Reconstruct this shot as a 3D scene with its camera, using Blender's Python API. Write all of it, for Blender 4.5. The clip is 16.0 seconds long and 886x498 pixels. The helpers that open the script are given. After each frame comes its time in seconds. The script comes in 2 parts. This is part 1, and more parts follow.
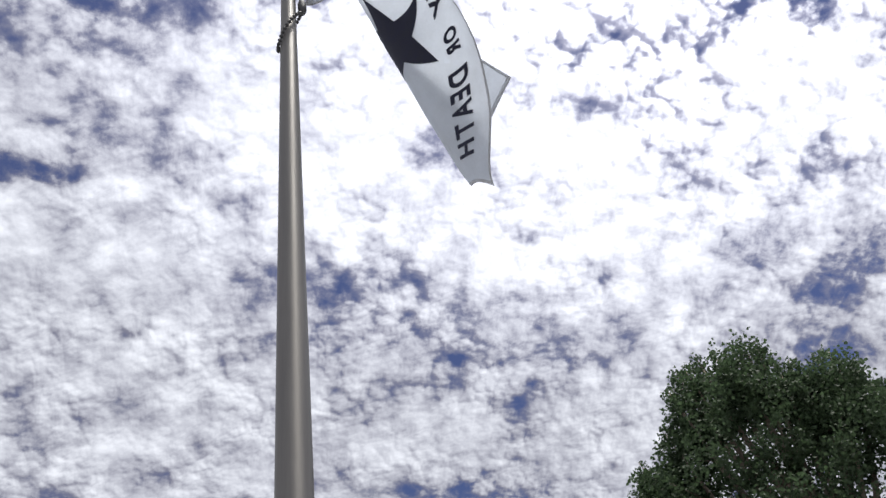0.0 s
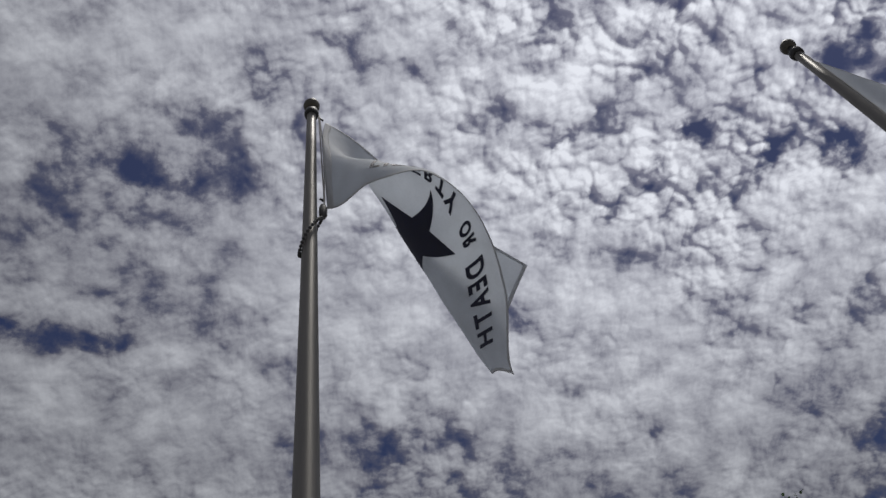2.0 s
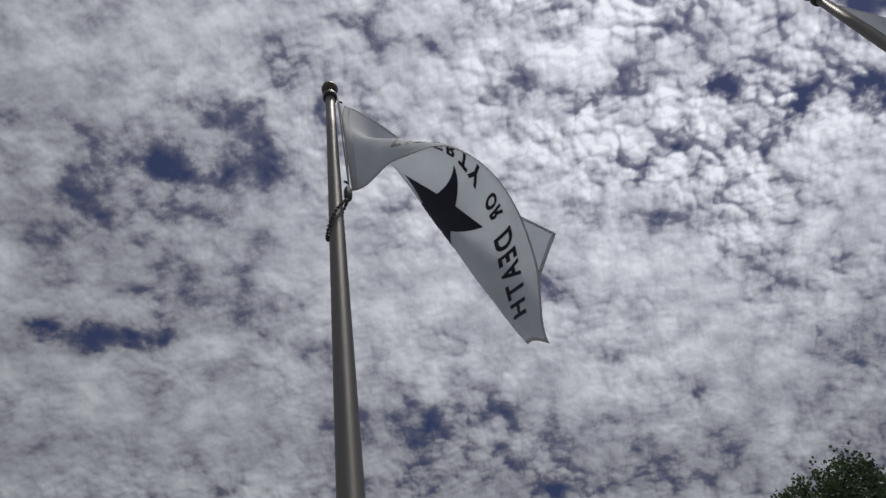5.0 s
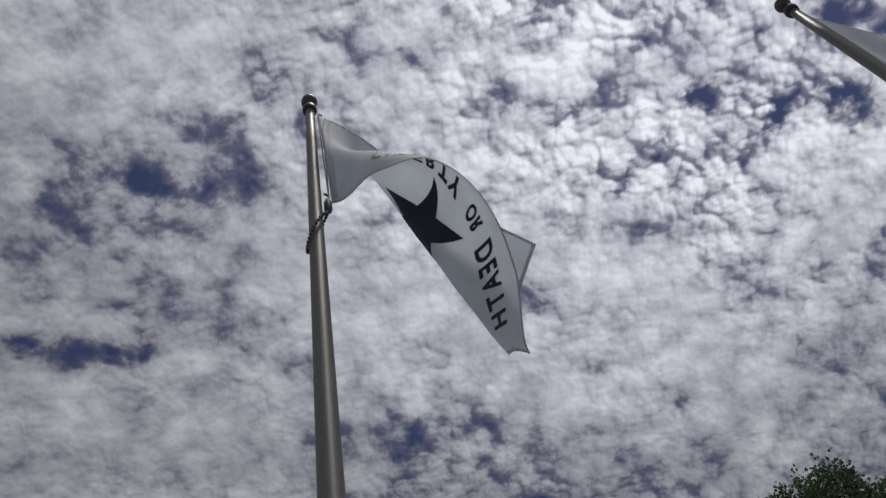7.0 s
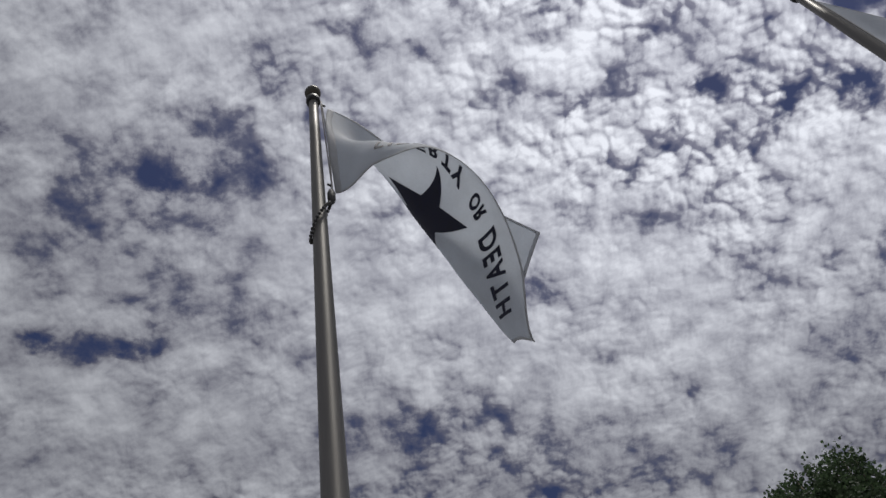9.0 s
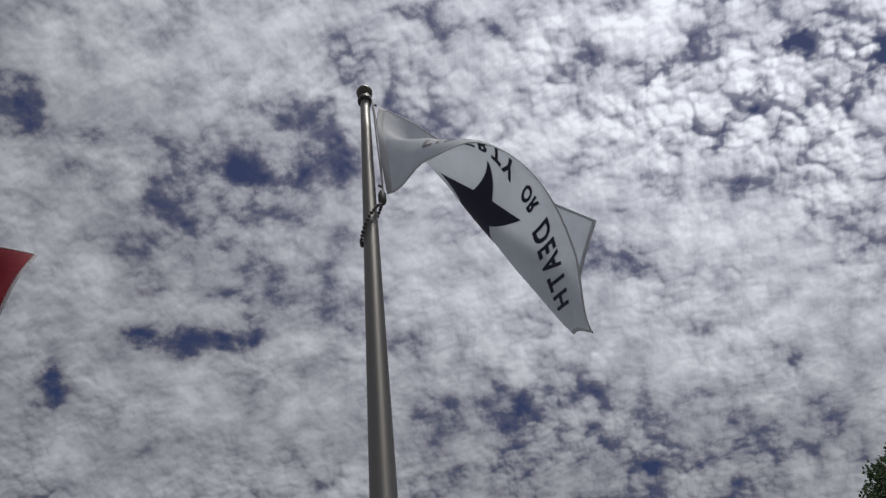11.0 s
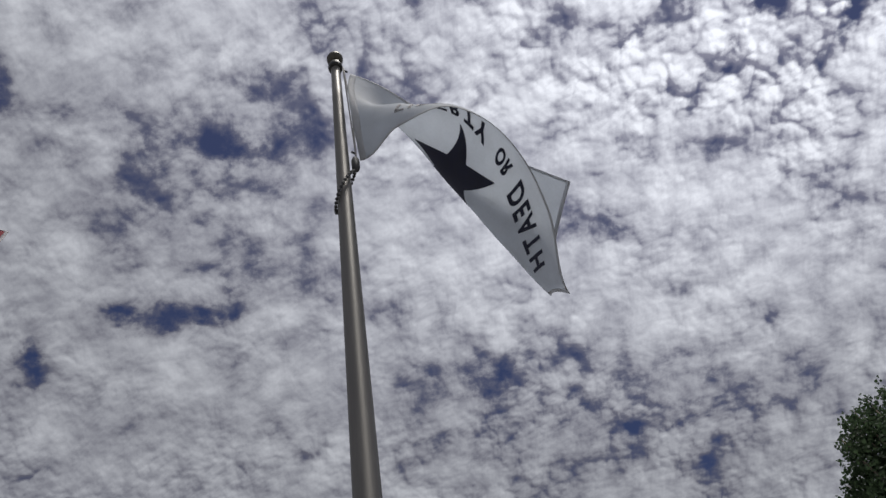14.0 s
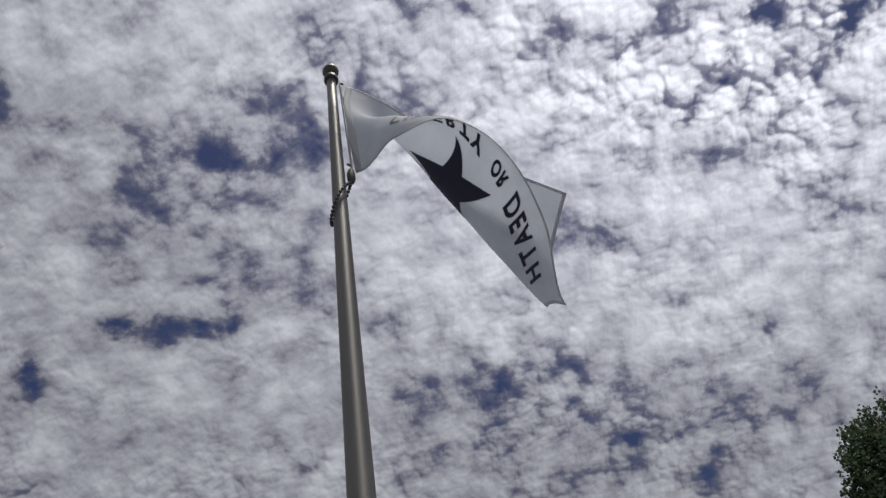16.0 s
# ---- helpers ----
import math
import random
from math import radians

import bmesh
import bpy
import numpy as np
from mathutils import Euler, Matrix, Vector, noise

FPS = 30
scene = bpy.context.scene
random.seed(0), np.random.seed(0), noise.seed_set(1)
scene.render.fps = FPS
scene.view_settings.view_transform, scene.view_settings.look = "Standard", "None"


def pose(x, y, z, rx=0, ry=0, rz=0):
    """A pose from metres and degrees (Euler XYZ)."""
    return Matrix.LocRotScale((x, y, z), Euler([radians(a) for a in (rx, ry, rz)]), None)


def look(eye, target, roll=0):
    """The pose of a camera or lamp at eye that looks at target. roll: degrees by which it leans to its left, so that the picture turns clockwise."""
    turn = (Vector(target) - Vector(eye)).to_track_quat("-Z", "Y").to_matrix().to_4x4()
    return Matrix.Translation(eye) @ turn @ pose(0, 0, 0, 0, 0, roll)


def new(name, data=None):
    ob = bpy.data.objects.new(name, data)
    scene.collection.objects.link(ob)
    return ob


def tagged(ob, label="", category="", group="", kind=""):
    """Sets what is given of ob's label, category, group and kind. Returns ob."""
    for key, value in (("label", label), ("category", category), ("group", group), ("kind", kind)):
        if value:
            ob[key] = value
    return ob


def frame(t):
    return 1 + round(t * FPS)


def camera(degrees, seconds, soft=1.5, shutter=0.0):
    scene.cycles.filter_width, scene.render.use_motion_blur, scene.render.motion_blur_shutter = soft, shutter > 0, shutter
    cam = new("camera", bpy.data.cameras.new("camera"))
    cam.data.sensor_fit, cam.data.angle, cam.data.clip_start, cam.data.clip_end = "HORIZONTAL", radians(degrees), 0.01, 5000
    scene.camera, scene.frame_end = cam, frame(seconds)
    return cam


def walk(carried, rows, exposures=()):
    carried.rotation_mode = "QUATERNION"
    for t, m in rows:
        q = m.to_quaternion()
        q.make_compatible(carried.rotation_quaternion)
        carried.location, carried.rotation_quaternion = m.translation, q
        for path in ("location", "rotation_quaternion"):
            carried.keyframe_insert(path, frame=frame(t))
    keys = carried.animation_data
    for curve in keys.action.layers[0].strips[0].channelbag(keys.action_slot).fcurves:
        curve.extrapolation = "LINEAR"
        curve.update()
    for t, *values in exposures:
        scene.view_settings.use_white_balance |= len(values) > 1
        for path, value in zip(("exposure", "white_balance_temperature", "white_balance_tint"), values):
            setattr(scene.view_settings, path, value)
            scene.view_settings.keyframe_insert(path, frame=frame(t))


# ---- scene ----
cam = camera(52.5, 16.0)
PATH = [
    (0.0, pose(-0.390, -2.289, 1.590, 137.29, 7.54, -15.64)),
    (0.5, pose(-0.318, -2.429, 1.610, 141.09, 7.59, -16.15)),
    (1.0, pose(-0.309, -2.516, 1.601, 145.35, 6.45, -15.94)),
    (1.5, pose(-0.326, -2.538, 1.597, 147.61, 6.29, -13.54)),
    (2.0, pose(-0.316, -2.532, 1.609, 147.67, 6.72, -12.31)),
    (2.5, pose(-0.313, -2.526, 1.594, 147.47, 6.88, -10.98)),
    (3.0, pose(-0.306, -2.523, 1.596, 147.35, 6.96, -9.92)),
    (3.5, pose(-0.309, -2.536, 1.592, 147.38, 6.99, -9.66)),
    (4.0, pose(-0.308, -2.524, 1.597, 147.49, 6.94, -9.10)),
    (4.2, pose(-0.306, -2.528, 1.595, 147.21, 6.97, -8.72)),
    (6.3, pose(-0.286, -2.530, 1.642, 146.42, 7.55, -7.78)),
    (6.5, pose(-0.284, -2.520, 1.600, 146.83, 7.75, -7.88)),
    (7.0, pose(-0.291, -2.531, 1.597, 147.40, 8.41, -8.15)),
    (7.5, pose(-0.282, -2.556, 1.592, 148.25, 9.71, -8.60)),
    (8.0, pose(-0.277, -2.563, 1.595, 148.18, 9.72, -8.97)),
    (8.5, pose(-0.280, -2.540, 1.584, 147.72, 9.67, -9.18)),
    (9.0, pose(-0.255, -2.525, 1.582, 146.99, 8.18, -7.31)),
    (9.5, pose(-0.150, -2.565, 1.586, 145.87, 4.84, -3.90)),
    (9.7, pose(-0.122, -2.586, 1.595, 145.65, 4.09, -3.05)),
    (11.8, pose(-0.064, -2.612, 1.619, 146.75, 5.92, -1.69)),
    (12.0, pose(-0.064, -2.610, 1.620, 146.48, 6.04, -1.68)),
    (12.5, pose(-0.068, -2.619, 1.604, 145.60, 6.38, -1.79)),
    (13.0, pose(-0.061, -2.613, 1.606, 145.30, 6.65, -1.56)),
    (13.5, pose(-0.053, -2.600, 1.604, 144.89, 7.00, -1.32)),
    (14.0, pose(-0.052, -2.598, 1.601, 144.42, 7.32, -1.17)),
    (14.5, pose(-0.053, -2.599, 1.597, 144.40, 7.77, -0.99)),
    (15.0, pose(-0.044, -2.607, 1.597, 144.72, 7.70, -1.12)),
    (15.5, pose(-0.042, -2.609, 1.598, 145.15, 7.41, -0.83)),
    (16.0, pose(-0.039, -2.591, 1.610, 145.20, 7.55, -1.06)),
]
EXPOSURES = [(0.0, 1.2), (0.3, 0.55), (0.6, -0.15), (1.0, -0.38), (1.5, -0.52), (2.0, -0.2), (4.0, -0.1), (9.0, -0.06), (12.0, 0.04), (14.0, 0.12), (16.0, 0.16)]
walk(cam, PATH, EXPOSURES)

# ---- sky and sun ----
SUN_DIRECTION = Vector((0.17, -0.12, 1.0)).normalized()


class Graph:
    """Short hand for building node trees."""

    def __init__(self, tree):
        self.tree = tree
        tree.nodes.clear()

    def node(self, kind, inputs=(), out=0, prepare=None):
        n = self.tree.nodes.new(kind)
        if prepare:
            prepare(n)
        for key, value in dict(inputs).items():
            if isinstance(value, bpy.types.NodeSocket):
                self.tree.links.new(value, n.inputs[key])
            else:
                n.inputs[key].default_value = value
        return n.outputs[out] if len(n.outputs) else n

    def math(self, op, a, b=0.0):
        def prepare(n):
            n.operation = op
        return self.node("ShaderNodeMath", {0: a, 1: b}, 0, prepare)

    def vec(self, op, a, b=(0, 0, 0), out=0):
        def prepare(n):
            n.operation = op
        return self.node("ShaderNodeVectorMath", {0: a, 1: b}, out, prepare)

    def noise(self, vector, scale, detail=4.0, rough=0.55, out="Fac"):
        return self.node("ShaderNodeTexNoise", {"Vector": vector, "Scale": scale, "Detail": detail, "Roughness": rough}, out)

    def ramp(self, value, lo, hi, a=0.0, b=1.0, smooth=True):
        def prepare(n):
            n.interpolation_type = "SMOOTHSTEP" if smooth else "LINEAR"
        return self.node("ShaderNodeMapRange", {"Value": value, "From Min": lo, "From Max": hi, "To Min": a, "To Max": b}, 0, prepare)

    def cells(self, vector, scale, smoothness, detail=0.0):
        def prepare(n):
            n.feature, n.voronoi_dimensions = "SMOOTH_F1", "2D"
        return self.node("ShaderNodeTexVoronoi", {"Vector": vector, "Scale": scale, "Smoothness": smoothness, "Detail": detail, "Roughness": 0.6}, "Distance", prepare)

    def mix(self, factor, a, b):
        n = self.tree.nodes.new("ShaderNodeMix")
        n.data_type = "RGBA"
        for socket, value in ((n.inputs[0], factor), (n.inputs[6], a), (n.inputs[7], b)):
            if isinstance(value, bpy.types.NodeSocket):
                self.tree.links.new(value, socket)
            else:
                socket.default_value = value
        return n.outputs[2]


# gaps in the cloud deck: place and half-size on a plane one unit overhead; open blue, then thin veiled ones
OPEN_GAPS = [
    (-0.117, 0.540, 0.085, 0.042), (-0.215, 0.803, 0.085, 0.024), (-0.295, 0.790, 0.040, 0.020), (-0.443, 0.870, 0.040, 0.030),
    (-0.385, 0.445, 0.030, 0.035), (0.602, 0.392, 0.034, 0.026), (0.735, 0.366, 0.054, 0.022), (0.520, 0.386, 0.034, 0.013),
    (0.496, 0.438, 0.022, 0.020), (0.683, 0.247, 0.034, 0.028), (0.775, 0.250, 0.030, 0.024), (1.090, 0.810, 0.080, 0.130),
    (0.620, 1.515, 0.180, 0.050), (1.170, 0.990, 0.100, 0.070),
]
THIN_GAPS = [
    (-0.068, 0.462, 0.036, 0.020), (-0.008, 0.405, 0.026, 0.038), (-0.083, 0.637, 0.022, 0.024), (-0.139, 0.735, 0.050, 0.022),
    (0.510, 1.050, 0.270, 0.100), (0.205, 0.965, 0.120, 0.045), (0.288, 0.315, 0.028, 0.034), (0.345, 0.690, 0.055, 0.020),
    (0.911, 0.788, 0.070, 0.050), (-0.250, 1.620, 0.110, 0.050), (-0.197, 0.335, 0.024, 0.030), (0.085, 0.350, 0.032, 0.016),
    (0.170, 0.365, 0.030, 0.016), (0.645, 0.420, 0.030, 0.016), (-0.150, 0.560, 0.150, 0.090), (0.440, 0.500, 0.026, 0.018),
]


def build_sky():
    world = bpy.data.worlds.new("sky")
    scene.world = world
    world.use_nodes = True
    g = Graph(world.node_tree)
    direction = g.node("ShaderNodeTexCoord", out="Generated")
    split = g.tree.nodes.new("ShaderNodeSeparateXYZ")
    g.tree.links.new(direction, split.inputs[0])
    up = g.math("MAXIMUM", split.outputs[2], 0.07)
    plane = g.node("ShaderNodeCombineXYZ", {0: g.math("DIVIDE", split.outputs[0], up), 1: g.math("DIVIDE", split.outputs[1], up)})

    # the clouds are as tall as they are wide, so their texture narrows less towards the horizon than a flat sheet's
    tall = g.math("MULTIPLY", g.math("ADD", up, 0.40), 0.71)
    deck = g.node("ShaderNodeCombineXYZ", {0: g.math("DIVIDE", split.outputs[0], tall), 1: g.math("DIVIDE", split.outputs[1], tall)})

    def warp(at, scale, detail, amount):
        jitter = g.vec("SUBTRACT", g.noise(at, scale, detail, 0.55, "Color"), (0.5, 0.5, 0.5))
        moved = g.vec("MULTIPLY_ADD", jitter, (amount, amount, 0.0))
        g.tree.links.new(at, moved.node.inputs[2])
        return moved

    def add(*values):
        total = values[0]
        for value in values[1:]:
            total = g.math("ADD", total, value)
        return total

    def times(a, b):
        return g.math("MULTIPLY", a, b)

    # openings in the deck, with torn edges
    torn = warp(warp(plane, 13.0, 3.0, 0.10), 48.0, 3.0, 0.035)

    def openings(spots, strength):
        out = None
        for x, y, a, b in spots:
            d = g.vec("MULTIPLY", g.vec("SUBTRACT", torn, (x, y, 0)), (1 / a, 1 / b, 0))
            one = g.ramp(g.vec("LENGTH", d, out="Value"), 0.0, 2.0, strength, 0.0)
            out = one if out is None else g.math("MAXIMUM", out, one)
        return out

    gaps = g.math("MAXIMUM", openings(OPEN_GAPS, 1.0), openings(THIN_GAPS, 0.64))
    gaps = times(gaps, g.ramp(g.noise(deck, 26.0, 6.0, 0.62), 0.32, 0.66, 0.50, 1.20))
    # heaped cloud near the sun, a smooth veil to the west, fine ripples further down
    off = g.vec("MULTIPLY", g.vec("SUBTRACT", plane, (0.62, 0.28, 0)), (1.0, 1.7, 0))
    heaped = g.ramp(g.vec("LENGTH", off, out="Value"), 0.15, 0.95, 1.2, 0.42)
    big = g.noise(g.vec("ADD", plane, (3.1, 7.7, 0.0)), 3.4, 3.0, 0.5)
    streaks = g.noise(g.vec("MULTIPLY", warp(plane, 4.0, 2.0, 0.15), (0.8, 1.7, 1.0)), 6.5, 6.0, 0.55)
    patchy = g.ramp(g.noise(g.vec("ADD", plane, (5.3, 2.1, 0.0)), 6.0, 2.0, 0.5), 0.34, 0.64, 0.55, 1.25)
    rippled = g.ramp(g.vec("DOT_PRODUCT", plane, (0.1, 1.0, 0.0), "Value"), 0.75, 1.15, 0.0, 0.2)
    strong = times(g.math("ADD", heaped, rippled), patchy)

    def billows(at):
        """Cloud relief: torn noise, rounded heaps and fine ripples."""
        round_at = warp(warp(at, 13.0, 2.0, 0.035), 62.0, 2.0, 0.009)

        def domes(scale, shift, smoothness):
            d = times(g.cells(g.vec("ADD", round_at, shift), scale, smoothness), 1.5)
            return g.math("SUBTRACT", 0.33, times(d, d))

        heap = times(domes(15.0, (0.0, 0.0, 0.0), 0.5), 0.22)
        small = times(domes(35.0, (3.7, 1.9, 0.0), 0.55), 0.24)
        tiny = times(domes(82.0, (1.3, 4.9, 0.0), 0.5), 0.11)
        torn_cloud = g.math("SUBTRACT", g.noise(warp(at, 11.0, 2.0, 0.03), 16.0, 9.0, 0.60), 0.5)
        return add(times(torn_cloud, 1.2), times(add(heap, small, tiny), strong))

    heaps = billows(deck)
    lit_side = billows(g.vec("ADD", deck, (0.002, -0.0048, 0.0)))
    relief = times(g.math("SUBTRACT", heaps, lit_side), g.math("ADD", strong, 0.35))
    dens = add(heaps, 0.64, times(g.math("SUBTRACT", big, 0.5), 0.45), times(g.math("SUBTRACT", streaks, 0.5), 0.55), times(gaps, -0.51))
    cover = g.ramp(dens, -0.02, 0.46)
    body = g.ramp(dens, 0.22, 0.98, 0.0, 1.0, False)
    body = g.math("ADD", body, times(relief, 1.15))
    # the deck is brightest towards the sun
    near_sun = g.vec("SUBTRACT", plane, (0.50, 0.22, 0))
    glow = g.ramp(g.vec("LENGTH", near_sun, out="Value"), 0.0, 1.15, 1.42, 0.60)
    cloud = g.mix(body, (0.165, 0.167, 0.218, 1), (0.665, 0.685, 0.745, 1))
    cloud = g.vec("SCALE", cloud)
    g.tree.links.new(glow, cloud.node.inputs[3])
    clear = g.tree.nodes.new("ShaderNodeTexSky")
    clear.sky_type, clear.sun_disc = "NISHITA", False
    clear.sun_elevation, clear.sun_rotation = math.asin(SUN_DIRECTION.z), math.atan2(SUN_DIRECTION.x, SUN_DIRECTION.y)
    blue = g.vec("MULTIPLY", clear.outputs[0], (0.022, 0.0215, 0.0300))
    colour = g.mix(cover, blue, cloud)
    shade = g.node("ShaderNodeBackground", {"Color": colour, "Strength": 1.0})
    g.node("ShaderNodeOutputWorld", {"Surface": shade})


build_sky()
sun = new("sun", bpy.data.lights.new("sun", "SUN"))
sun.data.energy, sun.data.angle, sun.data.color = 2.1, radians(8.0), (1.0, 0.96, 0.9)
sun.matrix_world = look(SUN_DIRECTION * 60, (0, 0, 0))


# ---- materials ----
def material(name, colour, rough=0.6, metal=0.0, vary=0.15, scale=8.0, bump=0.0, bump_scale=60.0, stretch=(1, 1, 1), translucent=0.0, gloss=0.5, brushed=0.0):
    m = bpy.data.materials.new(name)
    m.use_nodes = True
    g = Graph(m.node_tree)
    at = g.vec("MULTIPLY", g.node("ShaderNodeTexCoord", out="Object"), stretch)
    stain = g.noise(at, scale, 5.0, 0.6)
    grain = g.noise(at, scale * 11, 3.0, 0.5)
    level = g.math("ADD", g.math("MULTIPLY", stain, 0.7), g.math("MULTIPLY", grain, 0.3))
    dark = (*[c * (1 - vary) for c in colour], 1)
    light = (*[min(1, c * (1 + vary)) for c in colour], 1)
    tint = g.mix(g.ramp(level, 0.3, 0.7), dark, light)
    inputs = {"Specular IOR Level": gloss, "Base Color": tint, "Metallic": metal, "Roughness": g.ramp(level, 0.2, 0.8, rough * 0.85, min(1, rough * 1.15))}
    if brushed:
        def prepare(n):
            n.direction_type, n.axis = "RADIAL", "Z"
        inputs.update({"Anisotropic": brushed, "Anisotropic Rotation": 0.25, "Tangent": g.node("ShaderNodeTangent", (), 0, prepare)})
    if bump:
        inputs["Normal"] = g.node("ShaderNodeBump", {"Height": g.noise(at, bump_scale, 4.0, 0.6), "Strength": bump, "Distance": 0.01})
    surface = g.node("ShaderNodeBsdfPrincipled", inputs)
    if translucent:
        thin = g.node("ShaderNodeBsdfTranslucent", {"Color": tint})
        surface = g.node("ShaderNodeMixShader", {0: translucent, 1: surface, 2: thin})
    g.node("ShaderNodeOutputMaterial", {"Surface": surface})
    return m


ALUMINIUM = material("brushed_aluminium", (0.203, 0.196, 0.186), 0.56, 1.0, 0.14, 5.0, 0.06, 90.0, (14, 14, 0.5), brushed=0.55)
DULL_METAL = material("weathered_metal", (0.05, 0.05, 0.052), 0.5, 0.7, 0.25, 14.0, 0.1)
BALL_METAL = material("anodised_ball", (0.10, 0.093, 0.08), 0.5, 0.85, 0.25, 12.0, 0.05)
RUBBER = material("dark_rubber", (0.05, 0.05, 0.052), 0.6, 0.0, 0.3, 30.0)
ROPE = material("halyard_rope", (0.42, 0.41, 0.40), 0.85, 0.0, 0.2, 60.0, 0.3, 300.0)
WHITE_CLOTH = material("white_nylon", (0.76, 0.79, 0.83), 0.7, 0.0, 0.05, 6.0, 0.35, 16.0, translucent=0.6)
HEM_CLOTH = material("hem_nylon", (0.72, 0.73, 0.75), 0.75, 0.0, 0.05, 20.0, 0.2, 500.0, translucent=0.4)
NAVY_CLOTH = material("navy_print", (0.018, 0.02, 0.045), 0.7, 0.0, 0.15, 20.0, 0.15, 500.0)
RED_CLOTH = material("red_nylon", (0.36, 0.008, 0.03), 0.65, 0.0, 0.08, 8.0, 0.15, 500.0, translucent=0.35)
MAROON_CLOTH = material("maroon_print", (0.16, 0.01, 0.03), 0.7, 0.0, 0.1, 20.0, 0.15, 500.0)
BARK = material("grey_bark", (0.16, 0.13, 0.10), 0.9, 0.0, 0.35, 6.0, 0.8, 25.0, (1, 1, 0.3))
LEAF = material("poplar_leaf", (0.058, 0.092, 0.046), 0.65, 0.0, 0.45, 2.5, translucent=0.4, gloss=0.3)
GROUND = material("pale_concrete", (0.17, 0.17, 0.168), 0.9, 0.0, 0.2, 0.6, 0.3, 40.0)


# ---- mesh helpers ----
def part(name, bm, mat, parent=None, label="", smooth=True):
    mesh = bpy.data.meshes.new(name)
    bm.to_mesh(mesh)
    bm.free()
    for p in mesh.polygons:
        p.use_smooth = smooth
    mesh.materials.append(mat)
    ob = new(name, mesh)
    ob.parent = parent
    if label:
        ob["label"] = label
    return ob


def lathe(profile, sides=32, centre=(0, 0)):
    """A turned solid from (radius, height) pairs, from the bottom up."""
    bm = bmesh.new()
    rings = []
    for r, z in profile:
        rings.append([bm.verts.new((centre[0] + r * math.cos(2 * math.pi * k / sides), centre[1] + r * math.sin(2 * math.pi * k / sides), z))
                      for k in range(sides)])
    for lo, hi in zip(rings, rings[1:]):
        for k in range(sides):
            bm.faces.new((lo[k], lo[(k + 1) % sides], hi[(k + 1) % sides], hi[k]))
    bm.faces.new(rings[0][::-1])
    bm.faces.new(rings[-1])
    return bm


def tube(bm, points, radii, sides=8):
    """Adds a round tube along points, with a radius at each."""
    rings = []
    points = [Vector(p) for p in points]
    for i, p in enumerate(points):
        along = (points[min(i + 1, len(points) - 1)] - points[max(i - 1, 0)]).normalized()
        side = along.cross((0.31, 0.9, 0.17)).normalized()
        other = along.cross(side)
        r = radii[i] if isinstance(radii, (list, tuple)) else radii
        rings.append([bm.verts.new(p + side * (r * math.cos(2 * math.pi * k / sides)) + other * (r * math.sin(2 * math.pi * k / sides)))
                      for k in range(sides)])
    for lo, hi in zip(rings, rings[1:]):
        for k in range(sides):
            bm.faces.new((lo[k], lo[(k + 1) % sides], hi[(k + 1) % sides], hi[k]))
    bm.faces.new(rings[0][::-1])
    bm.faces.new(rings[-1])
    return bm


def thing(name, at, label, category, group=""):
    ob = new(name)
    ob.location = at
    return tagged(ob, label, category, group)


# ---- ground ----
bm = bmesh.new()
bmesh.ops.create_circle(bm, cap_ends=True, segments=96, radius=2500)
tagged(part("ground", bm, GROUND, smooth=False), "plain pale concrete ground under the flagpoles", "ground", kind="structure")


# ---- flagpoles ----
POLE_TOP = 7.43


def flagpole(x, y, label):
    pole = thing("flagpole", (x, y, 0), label, "flagpole", "flagpoles")
    shaft = [(0.067, 0.0), (0.067, 1.6)] + [(0.067 - 0.0355 * t, 1.6 + (POLE_TOP - 1.6) * t) for t in [k / 12 for k in range(1, 13)]]
    part("shaft", lathe(shaft, 48), ALUMINIUM, pole, "brushed aluminium tapered shaft")
    part("base_collar", lathe([(0.17, 0.0), (0.17, 0.015), (0.15, 0.04), (0.10, 0.075), (0.07, 0.10), (0.066, 0.105)], 40), ALUMINIUM, pole)
    part("truck", lathe([(0.034, 7.405), (0.046, 7.41), (0.050, 7.43), (0.050, 7.455), (0.045, 7.475), (0.028, 7.48), (0.028, 7.53)], 32),
         DULL_METAL, pole, "dark weathered metal truck cap")
    ball = [(0.0575 * math.cos(a), 7.578 + 0.0575 * math.sin(a)) for a in [math.pi * (k / 20 - 0.5) for k in range(1, 20)]]
    part("finial_ball", lathe(ball, 40), BALL_METAL, pole, "round dull bronze ball finial")
    return pole


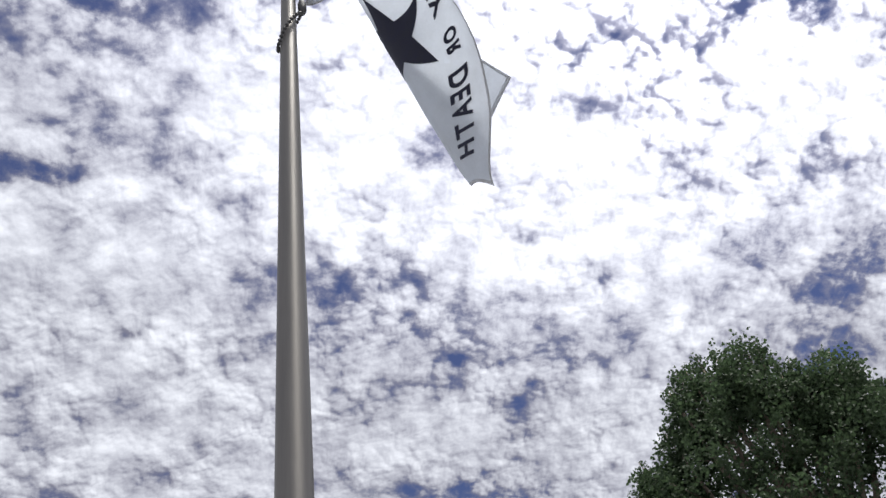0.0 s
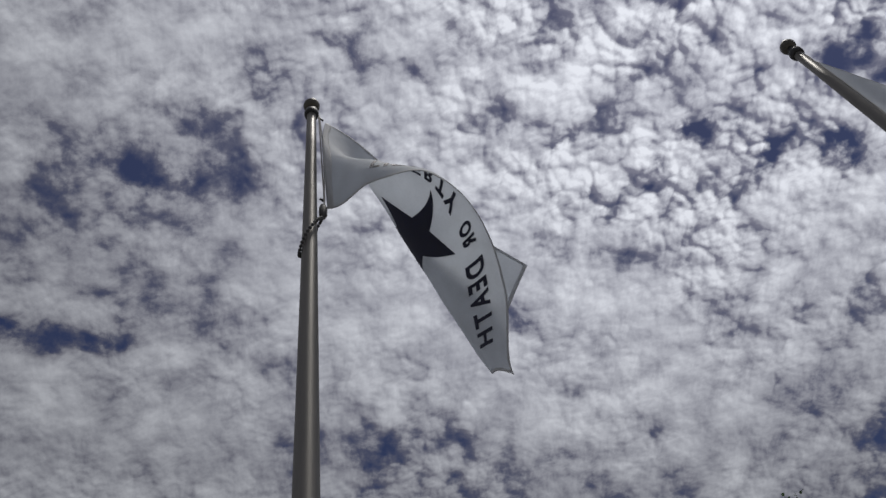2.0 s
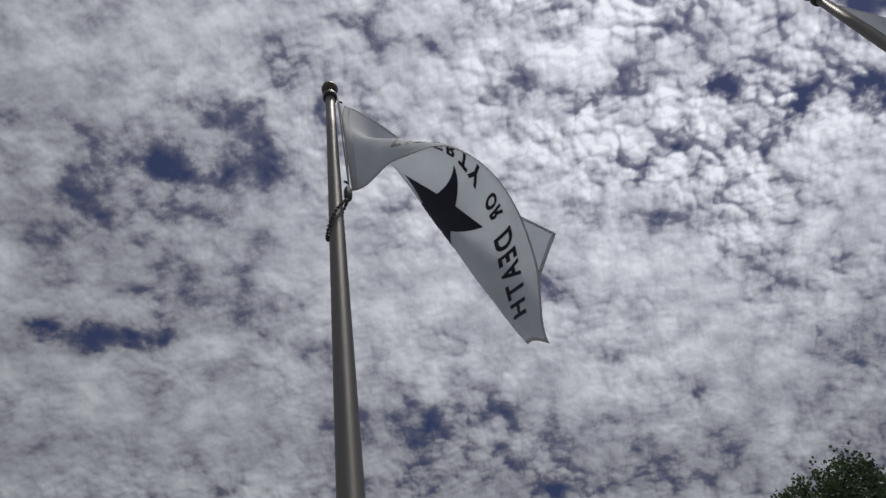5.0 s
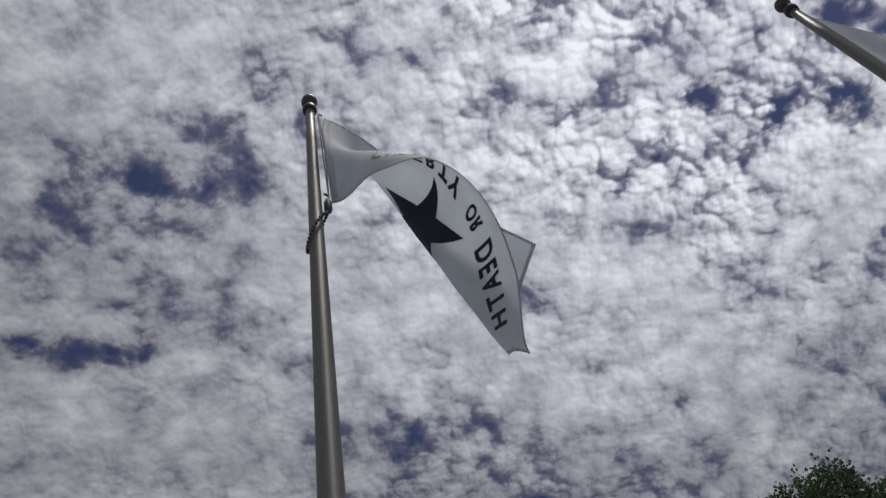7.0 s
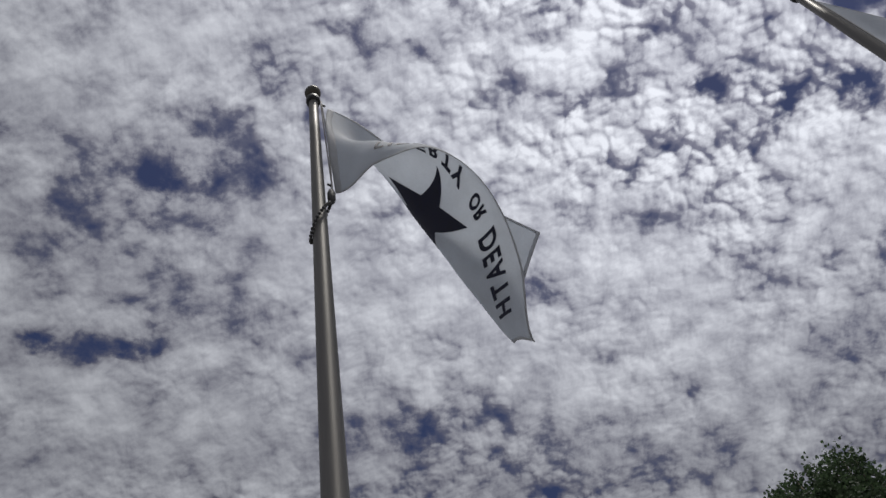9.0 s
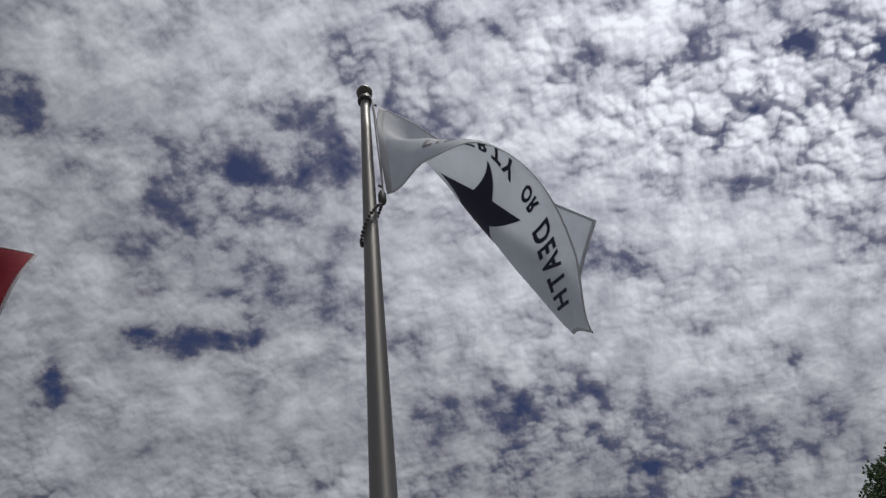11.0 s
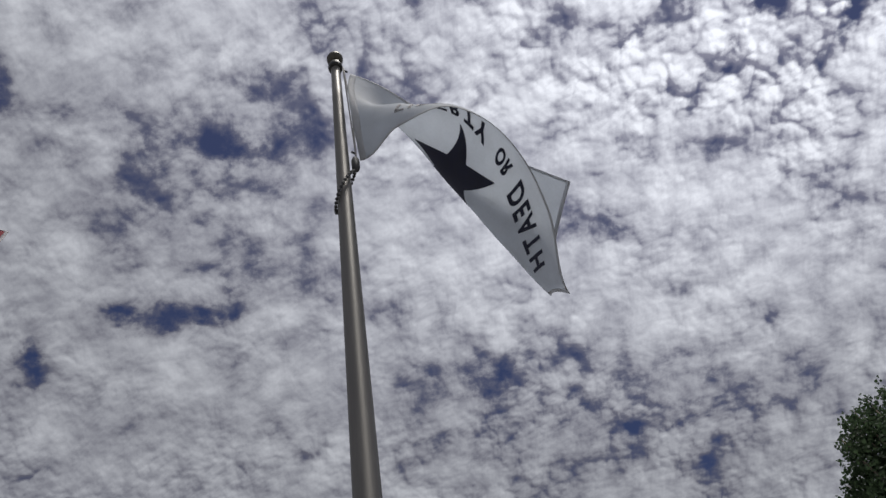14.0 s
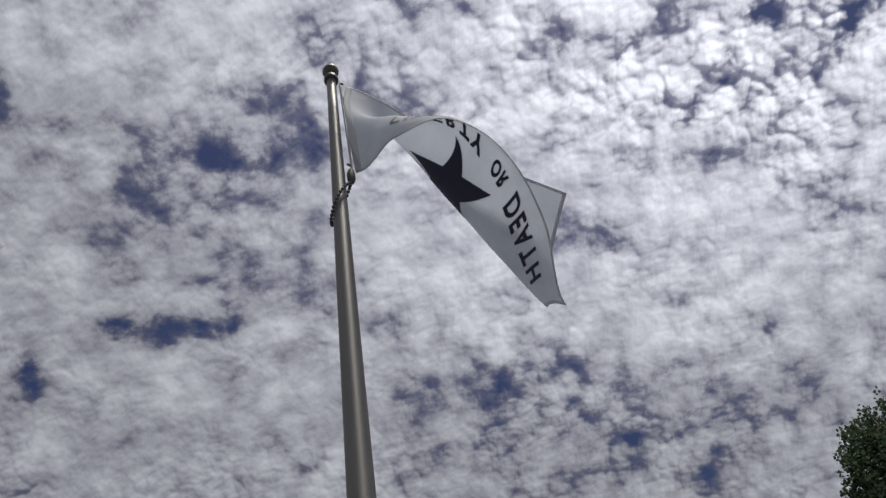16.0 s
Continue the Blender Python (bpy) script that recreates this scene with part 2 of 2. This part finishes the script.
def beads_and_halyard(x, y, side):
    """The retainer ring of beads round a pole, the counterweight, and the halyard up to the truck. side: unit vector to the flag."""
    s, c = Vector((side[0], side[1], 0)), Vector((-side[1], side[0], 0))
    rig = thing("halyard", (x, y, 0), "pale halyard rope with dark weight and bead ring on the pole", "halyard", "halyards")
    for k, off in enumerate((0.0, 0.018)):
        bm = bmesh.new()
        pts = []
        for i in range(13):
            t = i / 12
            pts.append(s * (0.052 + 0.028 * t + 0.012 * math.sin(math.pi * t) * (1 - k)) + c * (off * (1 - t) - 0.012) + Vector((0, 0, 7.41 - (7.41 - 6.17) * t)))
        part("rope", tube(bm, pts, 0.0045, 6), ROPE, rig)
    bm = lathe([(0.006, 6.02), (0.016, 6.03), (0.024, 6.06), (0.024, 6.13), (0.015, 6.165), (0.006, 6.18)], 16)
    bmesh.ops.translate(bm, verts=bm.verts, vec=s * 0.074)
    part("counterweight", bm, RUBBER, rig, "dark rubber-coated counterweight")
    ring = bmesh.new()
    spots = []
    for i in range(31):
        a = 2 * math.pi * i / 30
        out = 0.059 + 0.006 * math.cos(a)
        spots.append(s * (out * math.cos(a)) + c * (out * math.sin(a)) + Vector((0, 0, 5.82 + 0.19 * math.cos(a) + 0.02 * math.sin(2 * a))))
    cord = part("bead_ring", tube(ring, spots, 0.004, 6), RUBBER, rig, "ring of dark beads looped round the pole")
    first = None
    for p in spots[:-1]:
        if first is None:
            bm = bmesh.new()
            bmesh.ops.create_icosphere(bm, subdivisions=2, radius=0.0105)
            first = part("bead", bm, RUBBER, cord)
            first.location = p
        else:
            bead = new("bead", first.data)
            bead.parent, bead.location = cord, p
    for z, name in ((7.36, "snap_hook"), (6.22, "snap_hook")):
        bm = bmesh.new()
        tube(bm, [s * (0.056) + Vector((0, 0, z + 0.02)), s * 0.066 + Vector((0, 0, z + 0.015)), s * 0.078 + Vector((0, 0, z))], 0.007, 8)
        part(name, bm, DULL_METAL, rig)
    return rig


flagpole(0, 0, "brushed aluminium flagpole with ball finial and white flag")
flagpole(3.32, -1.02, "brushed aluminium flagpole flying a white flag with maroon")
flagpole(-3.91, 0.75, "brushed aluminium flagpole flying a plain red flag")


# ---- flags ----
def smooth_step(x):
    x = np.clip(x, 0, 1)
    return x * x * (3 - 2 * x)


class Cloth:
    """A flag's sheet: u runs along the fly and v up the hoist. The top hem leans away and sags; below it the sheet hangs, then is
    blown forward into a belly."""

    def __init__(self, hoist_top, fly, hoist, azimuth, bow, swing, droop, belly, peak, spread, tail, fold, fold_width, fold_slant, lean, lean_power,
                 ripple=0.0, onset=(0.0, 0.25), curl=0.0, nu=90, nv=56):
        self.nu, self.nv = nu, nv
        u = np.linspace(0, 1, nu)
        U, V = u[:, None], np.linspace(0, 1, nv)[None, :]
        down = droop[0] + (droop[1] - droop[0]) * u
        turn = azimuth + bow * np.sin(np.pi * u) + swing * u
        along = np.stack([np.cos(turn) * np.cos(down), np.sin(turn) * np.cos(down), -np.sin(down)], -1)
        hem = np.array(hoist_top) + np.vstack([np.zeros(3), np.cumsum((along[1:] + along[:-1]) / 2 * fly / (nu - 1), 0)])
        back = np.stack([-np.sin(turn), np.cos(turn), 0 * u], -1)
        blown = belly * np.exp(-((u - peak) / spread) ** 2) * smooth_step((u - onset[0]) / onset[1]) - tail * u ** 3
        upper = smooth_step((V - fold - fold_slant * (U - 0.5)) / fold_width + 0.5)
        angle = blown[:, None] * (1 - upper) - lean * U ** lean_power * upper
        angle = angle + curl * np.clip(1 - V / 0.3, 0, 1) * smooth_step((U - 0.1) / 0.3)
        angle = angle + ripple * smooth_step(U / 0.3) * (np.sin(9 * U + 5 * V) + 0.6 * np.sin(17 * U - 6 * V + 1.3))
        w = np.cos(angle)[..., None] * np.array([0, 0, 1.0]) + np.sin(angle)[..., None] * back[:, None, :]
        step = (w[:, 1:] + w[:, :-1]) / 2 * hoist / (nv - 1)
        hang = np.cumsum(step[:, ::-1], 1)[:, ::-1]
        self.grid = hem[:, None, :] - np.concatenate([hang, np.zeros((nu, 1, 3))], 1)
        self.settle()

    def settle(self):
        """Normals of the finished sheet."""
        du, dv = np.gradient(self.grid, axis=0), np.gradient(self.grid, axis=1)
        n = np.cross(du, dv)
        self.normal = n / np.maximum(np.linalg.norm(n, axis=-1, keepdims=True), 1e-9)

    def at(self, u, v, off=0.0):
        x, y = min(max(u, 0), 1) * (self.nu - 1), min(max(v, 0), 1) * (self.nv - 1)
        i, j = min(int(x), self.nu - 2), min(int(y), self.nv - 2)
        a, b = x - i, y - j

        def blend(g):
            return (1 - a) * (1 - b) * g[i, j] + a * (1 - b) * g[i + 1, j] + (1 - a) * b * g[i, j + 1] + a * b * g[i + 1, j + 1]
        return Vector(blend(self.grid) + off * blend(self.normal))

    def sheet(self, u0=0.0, u1=1.0, v0=0.0, v1=1.0, nu=90, nv=56, thick=0.0015, lift=0.0):
        """A closed thin sheet over part of the cloth."""
        bm = bmesh.new()
        sides = []
        for off in (lift + thick / 2, lift - thick / 2):
            sides.append([[bm.verts.new(self.at(u0 + (u1 - u0) * i / nu, v0 + (v1 - v0) * j / nv, off)) for j in range(nv + 1)] for i in range(nu + 1)])
        top, low = sides
        for i in range(nu):
            for j in range(nv):
                bm.faces.new((top[i][j], top[i + 1][j], top[i + 1][j + 1], top[i][j + 1]))
                bm.faces.new((low[i][j], low[i][j + 1], low[i + 1][j + 1], low[i + 1][j]))
        rim = [(i, 0) for i in range(nu)] + [(nu, j) for j in range(nv)] + [(i, nv) for i in range(nu, 0, -1)] + [(0, j) for j in range(nv, 0, -1)]
        for (i, j), (k, l) in zip(rim, rim[1:] + rim[:1]):
            bm.faces.new((low[i][j], low[k][l], top[k][l], top[i][j]))
        return bm

    def lay(self, flat, lift):
        """Lays a flat mesh, whose x is u and y is v, on the cloth."""
        for v in flat.verts:
            v.co = self.at(v.co.x, v.co.y, lift)
        return flat


def glide(count, steps):
    """Weights that carry values at even knots smoothly over finer steps."""
    weights = np.zeros((steps, count))
    for row, t in enumerate(np.linspace(0, count - 1, steps)):
        i = min(int(t), count - 2)
        f = t - i
        for k, w in enumerate((-0.5 * f + f * f - 0.5 * f ** 3, 1 - 2.5 * f * f + 1.5 * f ** 3, 0.5 * f + 2 * f * f - 1.5 * f ** 3, 0.5 * f ** 3 - 0.5 * f * f)):
            weights[row, min(max(i + k - 1, 0), count - 1)] += w
    return weights


class WindBlownCloth(Cloth):
    """A sheet blown by gusts: the top hem's heading and droop along the fly, and how far the sheet below leans and sweeps, on a few knots
    along the fly (rows) and up the hoist (columns), in radians."""

    def __init__(self, hoist_top, fly, hoist, heading, droop, lean, sweep, flutter=0.0, nu=110, nv=70):
        self.nu, self.nv = nu, nv
        along_u, along_v = glide(len(heading), nu), glide(len(lean[0]), nv)
        turn, down = along_u @ np.array(heading), along_u @ np.array(droop)
        angle, swept = along_u @ np.array(lean) @ along_v.T, along_u @ np.array(sweep) @ along_v.T
        U, V = np.linspace(0, 1, nu)[:, None], np.linspace(0, 1, nv)[None, :]
        angle = angle + flutter * smooth_step(U / 0.4) * (np.sin(11 * U + 4 * V) + 0.6 * np.sin(19 * U - 7 * V + 1.3))
        along = np.stack([np.cos(turn) * np.cos(down), np.sin(turn) * np.cos(down), -np.sin(down)], -1)
        hem = np.array(hoist_top) + np.vstack([np.zeros(3), np.cumsum((along[1:] + along[:-1]) / 2 * fly / (nu - 1), 0)])
        ahead = np.stack([np.cos(turn), np.sin(turn), 0 * turn], -1)[:, None, :]
        back = np.stack([-np.sin(turn), np.cos(turn), 0 * turn], -1)[:, None, :]
        up = np.array([0, 0, 1.0])
        w = np.cos(swept)[..., None] * (np.cos(angle)[..., None] * up + np.sin(angle)[..., None] * back) - np.sin(swept)[..., None] * ahead
        hang = np.cumsum(((w[:, 1:] + w[:, :-1]) / 2 * hoist / (nv - 1))[:, ::-1], 1)[:, ::-1]
        self.grid = hem[:, None, :] - np.concatenate([hang, np.zeros((nu, 1, 3))], 1)
        self.settle()


def hemmed_flag(name, cloth, mat, label, at):
    flag = thing(name, at, label, "flag", "flags")
    back = -Vector(at)

    def add(part_name, bm, m, text=""):
        bmesh.ops.translate(bm, verts=bm.verts, vec=back)
        return part(part_name, bm, m, flag, text)
    add("cloth", cloth.sheet(), mat)
    add("heading", cloth.sheet(0.0, 0.028, 0.0, 1.0, 3, 56, 0.005), HEM_CLOTH, "stitched canvas heading")
    add("fly_hem", cloth.sheet(0.986, 1.0, 0.0, 1.0, 2, 56, 0.004), HEM_CLOTH)
    add("top_hem", cloth.sheet(0.03, 0.985, 0.986, 1.0, 80, 2, 0.004), HEM_CLOTH)
    add("bottom_hem", cloth.sheet(0.03, 0.985, 0.0, 0.014, 80, 2, 0.004), HEM_CLOTH)
    return add


def split_fine(bm, longest):
    for _ in range(5):
        edges = [e for e in bm.edges if e.calc_length() > longest]
        if not edges:
            break
        bmesh.ops.subdivide_edges(bm, edges=edges, cuts=1)
        bmesh.ops.triangulate(bm, faces=[f for f in bm.faces if len(f.verts) > 3])
    return bm


def flat_letter(text, height, bold=0.006):
    """A flat mesh of one letter in the built-in font, with its advance width."""
    curve = bpy.data.curves.new("letter", "FONT")
    curve.body, curve.size, curve.offset = text, height / 0.7, bold
    ob = new("letter", curve)
    mesh = bpy.data.meshes.new_from_object(ob.evaluated_get(bpy.context.evaluated_depsgraph_get()))
    bpy.data.objects.remove(ob)
    bm = bmesh.new()
    bm.from_mesh(mesh)
    bpy.data.meshes.remove(mesh)
    bmesh.ops.remove_doubles(bm, verts=bm.verts, dist=1e-5)
    bmesh.ops.triangulate(bm, faces=bm.faces)
    return bm, max(v.co.x for v in bm.verts)


def flat_star(cx, cy, radius):
    bm = bmesh.new()
    mid = bm.verts.new((cx, cy, 0))
    rim = []
    for k in range(10):
        r = radius if k % 2 == 0 else radius * 0.40
        a = math.pi / 2 + k * math.pi / 5
        rim.append(bm.verts.new((cx + r * math.cos(a), cy + r * math.sin(a), 0)))
    for k in range(10):
        bm.faces.new((mid, rim[k], rim[(k + 1) % 10]))
    return bm


FLY, HOIST = 1.75, 1.12
liberty = WindBlownCloth(
    (0.095, 0.0, 7.325), FLY, HOIST,
    heading=(0.21, 0.28, 0.29, 0.19, 0.14, -0.13),
    droop=(0.33, 0.76, 0.78, 0.70, 0.65, 0.91),
    lean=((-0.22, -0.27, 0.01, 0.15, 0.09), (-0.18, 0.18, 0.90, 0.14, -0.34), (0.11, 1.21, 1.14, -0.00, -0.83), (0.77, 1.66, 0.71, -0.48, -0.77), (1.19, 1.26, 0.08, -0.91, -0.86), (0.39, 0.83, -0.81, -0.88, -1.00)),
    sweep=((0.13, 0.14, 0.02, -0.08, -0.14), (0.21, -0.42, 0.13, -0.03, -0.47), (-0.51, -0.37, 0.57, -0.17, -0.37), (-0.42, 0.47, 0.36, -0.38, -0.28), (0.23, 0.47, -0.12, -0.33, -0.24), (0.55, -0.08, -0.27, -0.40, -0.45)),
    flutter=0.03)
add = hemmed_flag("white_flag", liberty, WHITE_CLOTH, "white nylon flag with navy star and lettering, blowing from its pole", (0, 0, 6.2))


def to_uv(bm):
    for v in bm.verts:
        v.co.x /= FLY
        v.co.y /= HOIST
    return bm


# lettering and star are printed through, so both faces carry them
# start of each word along the fly, its length and its height, in metres
WORDS = [("LIBERTY", 0.33, 0.58, 0.135), ("OR", 0.99, 0.115, 0.095), ("DEATH", 1.17, 0.42, 0.135)]
for lift in (0.0028, -0.0028):
    for text, start, length, size in WORDS:
        letters = [flat_letter(ch, size) for ch in text]
        gap = 0.2 * size
        stretch = length / (sum(width for _, width in letters) + gap * (len(text) - 1))
        x = start
        for bm, width in letters:
            for v in bm.verts:
                v.co.x = x + v.co.x * stretch
                v.co.y += 0.21 - size / 2
            split_fine(bm, 0.035)
            add("letter", liberty.lay(to_uv(bm), lift), NAVY_CLOTH)
            x += (width + gap) * stretch
    bm = split_fine(flat_star(0.89, 0.59, 0.33), 0.04)
    add("star", liberty.lay(to_uv(bm), lift), NAVY_CLOTH, "navy blue five-pointed star")

beads_and_halyard(0, 0, (1, 0))

second = Cloth((3.32 + 0.07, -1.02, 7.35), FLY, HOIST, -0.08, 0.0, 0.15, (0.85, 0.6), 0.5, 0.5, 0.4, 0.2, 0.5, 0.4, 0.0, 0.2, 1.0, 0.1)
add = hemmed_flag("white_flag", second, WHITE_CLOTH, "white nylon flag with a maroon block, blowing from its pole", (3.32, -1.02, 6.2))
for lift in (0.0028, -0.0028):
    add("printed_block", second.sheet(0.30, 0.65, 0.28, 0.74, 20, 20, 0.001, lift), MAROON_CLOTH, "dark maroon printed block")
beads_and_halyard(3.32, -1.02, (1, 0))

third = Cloth((-3.91 + 0.07, 0.75, 7.35), FLY, HOIST, 0.1, -0.2, 0.1, (0.45, 0.2), 0.7, 0.7, 0.3, 0.1, 0.5, 0.5, 0.0, -0.1, 1.0, 0.22)
add = hemmed_flag("red_flag", third, RED_CLOTH, "plain deep red nylon flag blowing from its pole", (-3.91, 0.75, 6.2))
beads_and_halyard(-3.91, 0.75, (1, 0))


# ---- tree ----
TREE = Vector((8.4, 6.9, 0))
ACROSS, DEPTH = Vector((0.72, -0.69, 0)), Vector((0.69, 0.72, 0))
# leading shoots of the crown: across, height of the tip
LEADERS = [(-2.6, 8.0), (-2.32, 8.65), (-2.05, 9.2), (-1.8, 9.15), (-1.5, 9.5), (-1.2, 10.15), (-1.0, 10.65), (-0.85, 10.7), (-0.6, 10.85), (-0.3, 10.65),
           (0.0, 10.78), (0.2, 10.75), (0.37, 10.66), (0.5, 9.75), (0.7, 9.95), (0.9, 9.65), (1.12, 10.05), (1.3, 9.9), (1.48, 9.7), (1.62, 9.2), (1.75, 8.4), (2.0, 7.6)]


def leaf_ring(rng, verts, faces, p, size):
    """One broad leaf, folded a little along its rib and hanging from its stalk."""
    turn = Euler((rng.uniform(-1.3, 1.3), rng.uniform(-1.3, 1.3), rng.uniform(0, 6.28))).to_matrix()
    base = len(verts)
    for x, y, z in ((0, -0.9, 0), (0.85, -0.55, 0.16), (0.72, 0.25, 0.12), (0, 1.15, -0.12), (-0.72, 0.25, 0.12), (-0.85, -0.55, 0.16)):
        verts.append(p + turn @ Vector((x * size, y * size, z * size)))
    faces += [(base, base + 1, base + 2, base + 3), (base, base + 3, base + 4, base + 5)]


def broad_tree(at, label):
    rng = random.Random(5)
    tree = thing("tree", at, label, "tree")
    bm = bmesh.new()
    heights = [0, 0.25, 1, 2.5, 4, 5.5, 7, 8.4, 9.6]
    spine = [Vector((0.08 * math.sin(h * 0.9), 0.06 * math.cos(h * 1.3), h)) for h in heights]
    tube(bm, spine, [0.30, 0.23, 0.20, 0.18, 0.16, 0.13, 0.09, 0.05, 0.02], 14)
    part("trunk", bm, BARK, tree, "grey furrowed bark")
    clumps = []

    def skyline(a):
        for (a0, z0), (a1, z1) in zip(LEADERS, LEADERS[1:]):
            if a0 <= a <= a1:
                return z0 + (z1 - z0) * (a - a0) / (a1 - a0)
        return 7.0

    # each leader is a limb that ends in an upright leafy shoot
    for a, top in LEADERS:
        depth = rng.uniform(-0.25, 0.25)
        tip = ACROSS * a + DEPTH * depth + Vector((0, 0, top))
        foot = Vector((0, 0, max(2.4, top - 3.4 - 0.5 * abs(a))))
        bend = ACROSS * (a * 0.75) + DEPTH * (depth * 0.6) + Vector((0, 0, top - 1.5))
        points = [foot.lerp(bend, t) + Vector((0, 0, -0.25 * math.sin(math.pi * t))) for t in (0, 0.33, 0.67, 1)] + [bend.lerp(tip, 0.5), tip]
        limb = bmesh.new()
        tube(limb, points, [0.085, 0.07, 0.055, 0.04, 0.022, 0.006], 8)
        for k in range(7):
            h = 0.15 + 0.2 * k
            wide = 0.02 + 0.034 * k
            for _ in range(1 + k // 2):
                p = tip + Vector((rng.gauss(0, 1) * wide, rng.gauss(0, 1) * wide, -h + rng.uniform(-0.08, 0.08)))
                clumps.append((p, 0.080 + 0.008 * k, 80 + 2 * k))
                if k % 2:
                    tube(limb, [bend.lerp(tip, max(0.0, 1 - (h + 0.25) / 1.5)), p], [0.012, 0.004], 5)
        part("limb", limb, BARK, tree)
    # the crown's body: leafy twigs with ragged holes between them
    while len(clumps) < 1650:
        a = rng.uniform(-2.55, 1.95)
        z = skyline(a) - 0.25 - rng.random() ** 1.2 * 5.2
        reach = 1.25 * math.sqrt(max(0.05, 1 - (a / 2.9) ** 2)) * min(1.0, 0.35 + 0.3 * (skyline(a) - z))
        p = ACROSS * a + DEPTH * (rng.uniform(-1, 1) * reach) + Vector((0, 0, z))
        if z < 4.2 + 0.5 * abs(a) or noise.noise(p * 2.1) < 0.04:
            continue
        clumps.append((p, rng.uniform(0.09, 0.15), rng.randint(34, 56)))
    verts, faces = [], []
    for centre, spread, count in clumps:
        for _ in range(count):
            p = centre + Vector([max(-1.25, min(1.25, rng.gauss(0, 1))) * spread * k for k in (1, 1, 1.25)])
            leaf_ring(rng, verts, faces, p, rng.uniform(0.021, 0.035))
    mesh = bpy.data.meshes.new("crown")
    mesh.from_pydata(verts, [], faces)
    mesh.materials.append(LEAF)
    crown = new("crown", mesh)
    crown.parent = tree
    tagged(crown, "dense dark green leaves with gaps of sky", kind="stuff")
    return tree


broad_tree(TREE, "tall leafy green poplar tree with dark dense crown")
